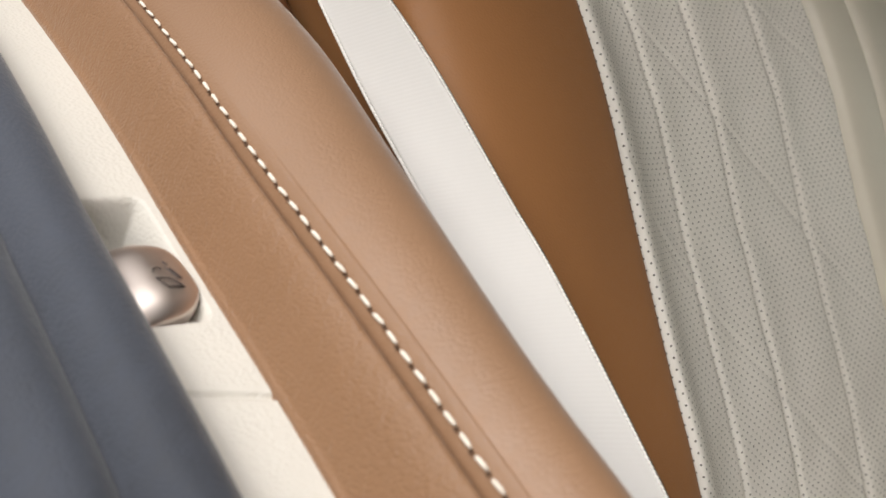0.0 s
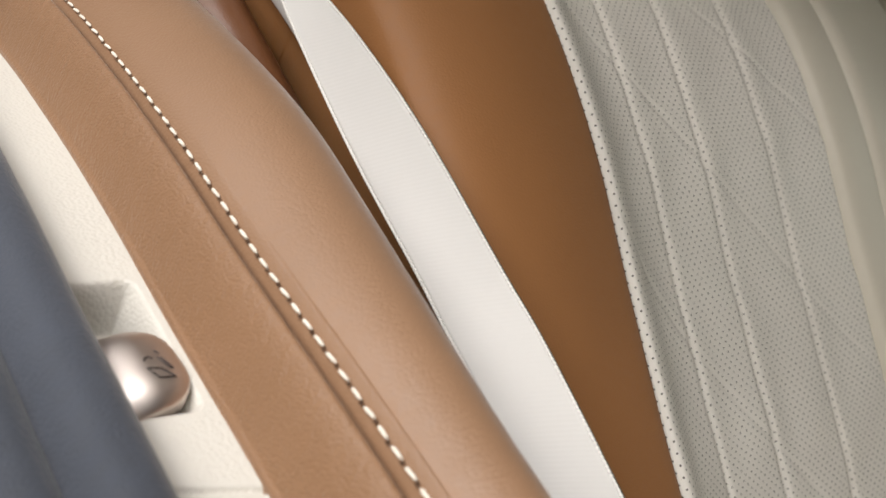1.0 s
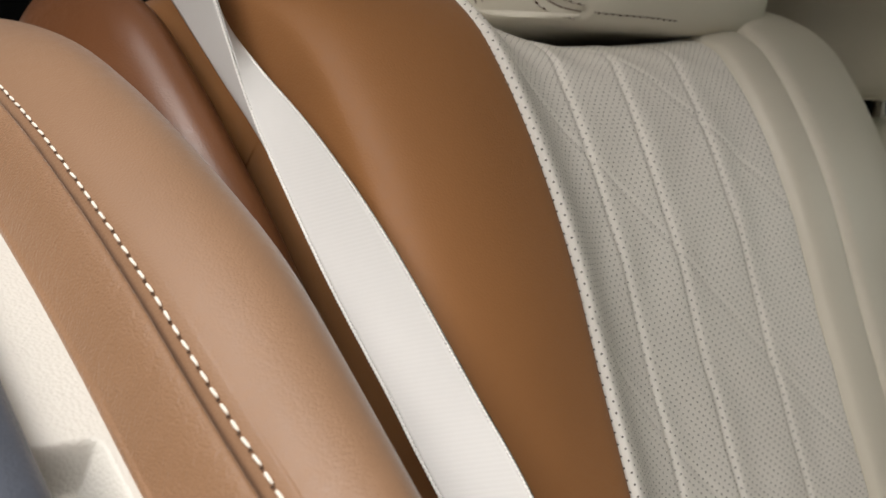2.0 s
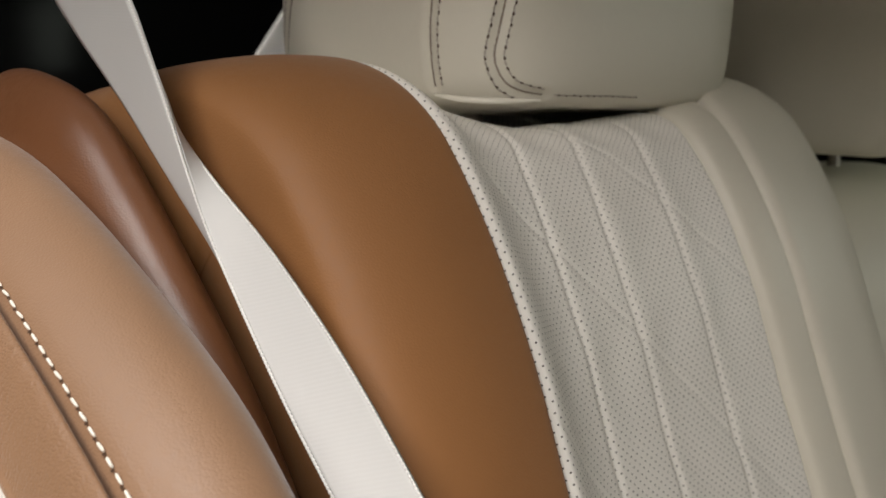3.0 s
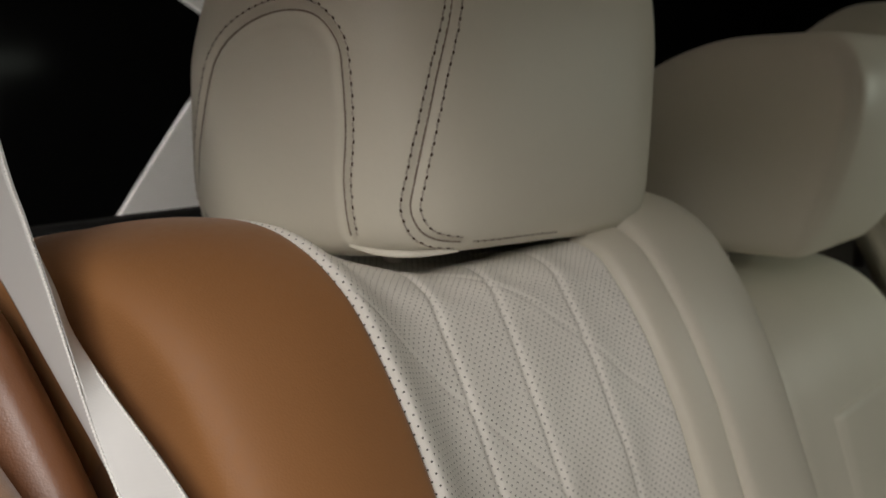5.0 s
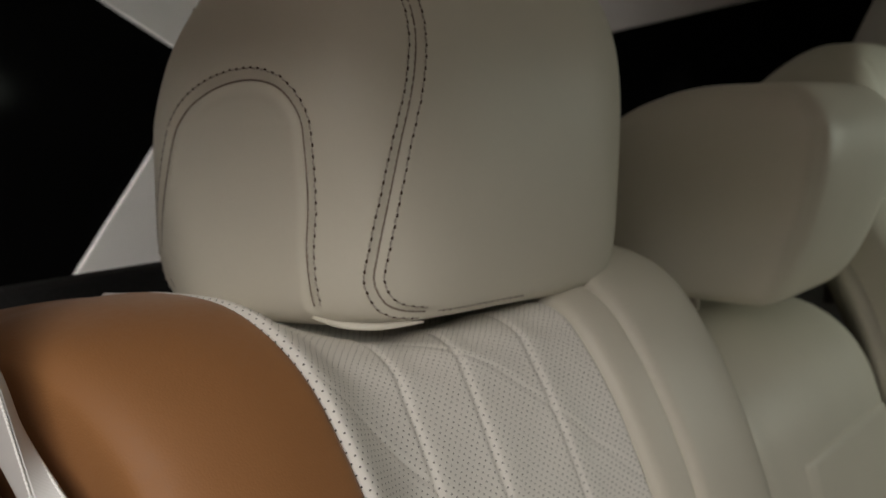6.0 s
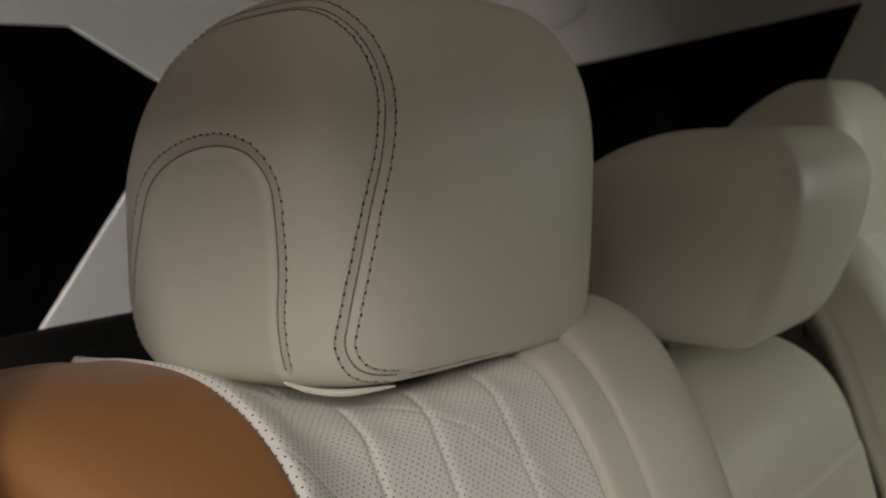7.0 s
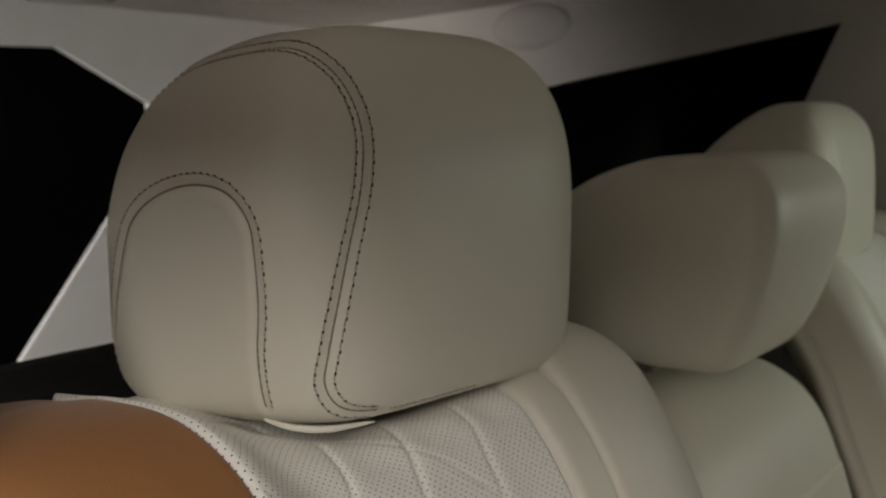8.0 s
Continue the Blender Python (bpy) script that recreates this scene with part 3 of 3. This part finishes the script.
class Cushion:
    """A rounded block with its own depth at each height: front and rear are curves of (z, x)."""

    def __init__(self, y, half, low, high, front, rear, e_up=0.50, e_down=0.26, e_round=0.46, top_narrow=0.12, low_narrow=0.05, sag=0.0):
        self.y, self.half, self.low, self.high, self.eu, self.ed, self.er, self.tn, self.bn, self.sag = y, half, low, high, e_up, e_down, e_round, top_narrow, low_narrow, sag
        self.front, self.rear = spline(front, 200), spline(rear, 200)

    def at(self, a, h):
        """Surface points at turn a (0 ahead, -90 towards the door) and lift h (-90 below to 90 on top), in radians."""
        ch, sh = bulge(h, np.where(np.sin(h) > 0, 2 / self.eu, 2 / self.ed))
        z = (self.low + self.high) / 2 + (self.high - self.low) / 2 * sh
        xf, xr = np.interp(z, self.front[:, 0], self.front[:, 1]), np.interp(z, self.rear[:, 0], self.rear[:, 1])
        cx, cy = bulge(a, 2 / self.er)
        x = (xf + xr) / 2 + (xf - xr) / 2 * cx * ch
        y = self.y + self.half * (1 - self.tn * np.clip(sh, 0, 1) ** 2 - self.bn * np.clip(-sh, 0, 1)) * cy * ch
        z = z - self.sag * np.clip((y - self.y) / self.half + 0.6, 0, 2) ** 1.5 * np.clip(-sh, 0, 1) ** 2
        z = z - 1.1 * self.sag * np.clip((0.02 - x) / 0.1, 0, 1.6) * np.clip(-sh, 0, 1) ** 2
        return np.stack([x, y, z], -1)

    def nearest(self, p):
        """The turn and lift of the surface point nearest to p."""
        a0, h0, ra, rh = 0.0, 0.0, np.pi, np.pi / 2
        for k in range(9):
            aa, hh = np.meshgrid(a0 + ra * np.linspace(-1, 1, 41), np.clip(h0 + rh * np.linspace(-1, 1, 41), -1.5705, 1.5705))
            d = np.linalg.norm(self.at(aa, hh) - np.array(p), axis=-1)
            i = np.unravel_index(d.argmin(), d.shape)
            a0, h0 = aa[i], hh[i]
            ra, rh = ra * 0.25, rh * 0.25
        return a0, h0

    def wrap(self, pts, n):
        """A smooth line laid on the surface near a few places, with its normals."""
        Q = np.array([self.nearest(p) for p in spline(pts, n)])
        S = self.at(Q[:, 0], Q[:, 1])
        e = 1e-3
        du = self.at(Q[:, 0] + e, Q[:, 1]) - self.at(Q[:, 0] - e, Q[:, 1])
        dv = self.at(Q[:, 0], np.clip(Q[:, 1] + e, -1.57, 1.57)) - self.at(Q[:, 0], Q[:, 1] - e)
        N = np.cross(du, dv)
        N /= np.linalg.norm(N, axis=1)[:, None] + 1e-12
        mid = np.array([(self.front[0, 1] + self.rear[0, 1]) / 2, self.y, (self.low + self.high) / 2])
        N *= np.sign(((S - mid) * N).sum(1))[:, None]
        return S, N

    def mesh(self, n, m, seams=(), depth=0.0016, width=0.0028):
        a = np.linspace(-np.pi, np.pi, n, endpoint=False)
        h = np.linspace(-1.53, 1.53, m)
        P = self.at(*np.meshgrid(a, h))
        mid = P.mean((0, 1))
        for S, N in seams:
            D = np.full(P.shape[:2], 1.0)
            J = np.zeros(P.shape[:2], int)
            near = np.linalg.norm(P - S.mean(0), axis=-1) < 0.2
            F = P[near]
            dd = np.linalg.norm(F[:, None] - S[None], axis=-1)
            D[near], J[near] = dd.min(1), dd.argmin(1)
            P = P - N[J] * (depth * np.exp(-(D / width) ** 2) - 0.0004 * np.exp(-((D - 2.2 * width) / width) ** 2))[..., None]
        return sheet(P, closed_v=True, caps=True)


def offset_line(cushion, S, N, d):
    T = np.gradient(S, axis=0)
    T /= np.linalg.norm(T, axis=1)[:, None]
    Q = S + np.cross(N, T) * d
    R = [cushion.nearest(p) for p in Q]
    return cushion.at(np.array([r[0] for r in R]), np.array([r[1] for r in R]))


near_rest = Cushion(0.025, 0.141, 0.782, 1.001, [(0.78, 0.055), (0.86, 0.057), (0.93, 0.054), (1.002, 0.040)],
                    [(0.78, -0.168), (0.82, -0.173), (0.86, -0.167), (0.90, -0.155), (0.95, -0.125), (1.002, -0.075)], e_down=0.20, low_narrow=0.07, sag=0.0075)
FRONT_SEAM = [(0.050, -0.062, 0.7835), (0.048, -0.078, 0.7865), (0.044, -0.089, 0.795), (0.040, -0.094, 0.810), (0.043, -0.093, 0.825), (0.047, -0.087, 0.853), (0.050, -0.080, 0.882), (0.052, -0.071, 0.913),
              (0.049, -0.066, 0.941), (0.041, -0.069, 0.965), (0.026, -0.078, 0.983), (-0.017, -0.086, 0.992), (-0.060, -0.090, 0.984), (-0.100, -0.096, 0.962)]
U_SEAM = [(0.003, -0.108, 0.793), (0.005, -0.112, 0.825), (0.010, -0.114, 0.850), (0.012, -0.115, 0.880), (0.010, -0.116, 0.897), (-0.005, -0.117, 0.911), (-0.032, -0.118, 0.915),
          (-0.064, -0.118, 0.909), (-0.092, -0.118, 0.893), (-0.118, -0.114, 0.857), (-0.135, -0.111, 0.828), (-0.142, -0.108, 0.805), (-0.130, -0.105, 0.792)]
headrest = thing("headrest", "ivory leather headrest with double topstitched seam and arched side panel", "headrest", "headrests")
fs, us = near_rest.wrap(FRONT_SEAM, 90), near_rest.wrap(U_SEAM, 110)
cushion = part("cushion", near_rest.mesh(420, 260, (fs, us)), ivory_leather, headrest)
part("front_seam", tube(fs[0] - fs[1] * 0.0014, 0.0006), seam_dark, headrest, "dark seam line")
part("panel_piping", tube(us[0] - us[1] * 0.0014, 0.0006), seam_dark, headrest, "dark arched panel seam")
REST_STITCH = stitch_mesh("headrest_stitch", 0.0032, 0.00058, thread_grey, 2.3)
for S, N, d in ((*fs, 0.0052), (*fs, -0.0052), (*us, -0.0058)):
    run_stitches(REST_STITCH, offset_line(near_rest, S, N, d), N, 0.0058, headrest, 0.00035)
R = 0.0019 * np.sin(np.linspace(0.25, np.pi - 0.1, 30)) ** 0.6
part("tab", tube(spline([(0.008, -0.108, 0.7925), (0.026, -0.104, 0.7900), (0.041, -0.093, 0.7890), (0.051, -0.070, 0.7885)], 30), R, 10, 0.6), ivory_leather, headrest, "folded leather end of the cover")
bs = near_rest.wrap([(0.051, -0.056, 0.7865), (0.053, -0.035, 0.785), (0.055, -0.01, 0.783), (0.055, 0.02, 0.781)], 40)
run_stitches(REST_STITCH, bs[0], bs[1], 0.0058, headrest, 0.0001)
for y in (-0.03, 0.055):
    part("post", tube([(-0.04, y, 0.70), (-0.04, y, 0.80)], 0.006, 14), satin_metal, headrest, "metal headrest post")

for name, y, lab in (("middle", 0.415, "low ivory leather middle headrest leaning forward"), ("far", 0.80, "ivory leather outer headrest of the far seat")):
    if name == "middle":
        c = Cushion(y, 0.110, 0.724, 0.913, [(0.72, 0.080), (0.80, 0.112), (0.87, 0.125), (0.93, 0.105)], [(0.72, 0.0), (0.76, -0.085), (0.86, -0.085), (0.89, -0.065), (0.93, 0.02)], 0.34, 0.30, 0.27, 0.04)
    else:
        c = Cushion(y, 0.124, 0.760, 0.965, [(0.76, 0.052), (0.86, 0.052), (0.93, 0.047), (0.97, 0.03)], [(0.76, -0.135), (0.82, -0.145), (0.89, -0.128), (0.97, -0.05)])
    rest = thing("headrest", lab, "headrest", "headrests")
    sm = c.wrap([(0.09, y - 0.095, 0.76), (0.115, y - 0.10, 0.82), (0.115, y - 0.098, 0.87), (0.09, y - 0.09, 0.905), (0.04, y - 0.09, 0.915)] if name == "middle" else
                [(0.05, y - 0.1, 0.78), (0.045, y - 0.08, 0.87), (0.03, y - 0.09, 0.94)], 60)
    part("cushion", c.mesh(160, 110, (sm,), 0.0022, 0.004), ivory_leather, rest)
    for dy in (-0.01, 0.06):
        part("post", tube([(-0.03, y + dy, 0.64), (-0.03, y + dy, 0.79)], 0.006, 14), satin_metal, rest, "metal headrest post")

# ---- the middle and far seats of the bench ----
MID = [(-0.15, 0.62), (-0.13, 0.672), (-0.08, 0.696), (-0.02, 0.701), (0.03, 0.692), (0.068, 0.670), (0.092, 0.638), (0.107, 0.600), (0.125, 0.54), (0.16, 0.42), (0.18, 0.30)]
mid = thing("car_seat_back", "plain ivory leather middle seat back with a horizontal armrest joint", "car seat", "rear seat backs")


MID_ACROSS = [(0.236, -0.06), (0.243, -0.022), (0.262, -0.004), (0.30, -0.002), (0.36, 0.0), (0.45, 0.0), (0.54, -0.002), (0.575, -0.02), (0.587, -0.06)]
seat_strip("padding", ivory_leather, mid, "", MID_ACROSS, n=200, m=110, ridge=MID)
seat_strip("armrest", ivory_leather, mid, "folded-up ivory leather armrest", [(0.322, -0.03), (0.327, -0.005), (0.340, 0.001), (0.36, 0.002), (0.45, 0.002), (0.53, 0.001), (0.546, -0.004), (0.551, -0.03)],
           n=120, m=100, ridge=[(0.070, 0.592), (0.100, 0.5985), (0.1085, 0.597), (0.1125, 0.586), (0.128, 0.53)] + MID[9:])
far = thing("car_seat_back", "ivory leather far rear seat back", "car seat", "rear seat backs")
seat_strip("inner_bolster", ivory_leather, far, "smooth ivory leather inner bolster", [(0.589, -0.080), (0.594, -0.030), (0.607, -0.008), (0.64, 0.003), (0.70, -0.012), (0.715, -0.02)], n=140, m=60)
seat_strip("center_panel", ivory_perforated, far, "ivory perforated leather panel", [(0.716, -0.02), (0.76, -0.024), (0.82, -0.025), (0.90, -0.02), (0.925, -0.012)], n=140, m=60)
seat_strip("wing", ivory_leather, far, "smooth ivory leather outer wing", [(0.926, -0.011), (0.97, 0.002), (1.03, -0.002), (1.08, -0.03), (1.10, -0.07)], n=140, m=60, ridge=WING)

# ---- the cushion of the bench, out of sight below ----
bench = thing("bench_cushion", "ivory leather bench cushion below the seat backs", "seat cushion")
part("base", box((-0.20, -0.34, 0.0), (0.60, 1.10, 0.22), 0.02), black_trim, bench, "dark bench base")
part("pad", box((-0.15, -0.34, 0.22), (0.66, 1.10, 0.36), 0.05), ivory_leather, bench)

# ---- fittings under the roof ----
lamp = thing("roof_speaker", "round pale speaker cover with a dark rim under the roof", "speaker")
turn = np.linspace(0, 2 * np.pi, 40, endpoint=False)


def disc(rings):
    """A turned shape about the z axis from (radius, height) pairs."""
    return sheet(np.array([[(r * math.cos(a), r * math.sin(a), z) for a in turn] for r, z in rings]), closed_v=True, caps=True)


part("cover", disc([(0.066, 0.0), (0.066, -0.008), (0.060, -0.014), (0.03, -0.018), (0.002, -0.019)]), ivory_plastic, lamp)
part("rim", disc([(0.074, 0.0), (0.075, -0.008), (0.071, -0.011), (0.067, -0.008), (0.067, 0.0)]), black_trim, lamp, "dark rim")
lamp.location = (-1.08, 0.42, 1.2)
hook = thing("coat_hook", "dark oval coat hook above the black quarter window", "coat hook")
part("plate", disc([(0.060, 0.0), (0.060, 0.006), (0.050, 0.016), (0.02, 0.024), (0.002, 0.025)]), grey_lining, hook)
hook.matrix_basis = Matrix.Translation((-0.66, 1.15, 1.150)) @ pose(0, 0, 0, 90) @ Matrix.Diagonal((1.5, 0.75, 1.0, 1.0))
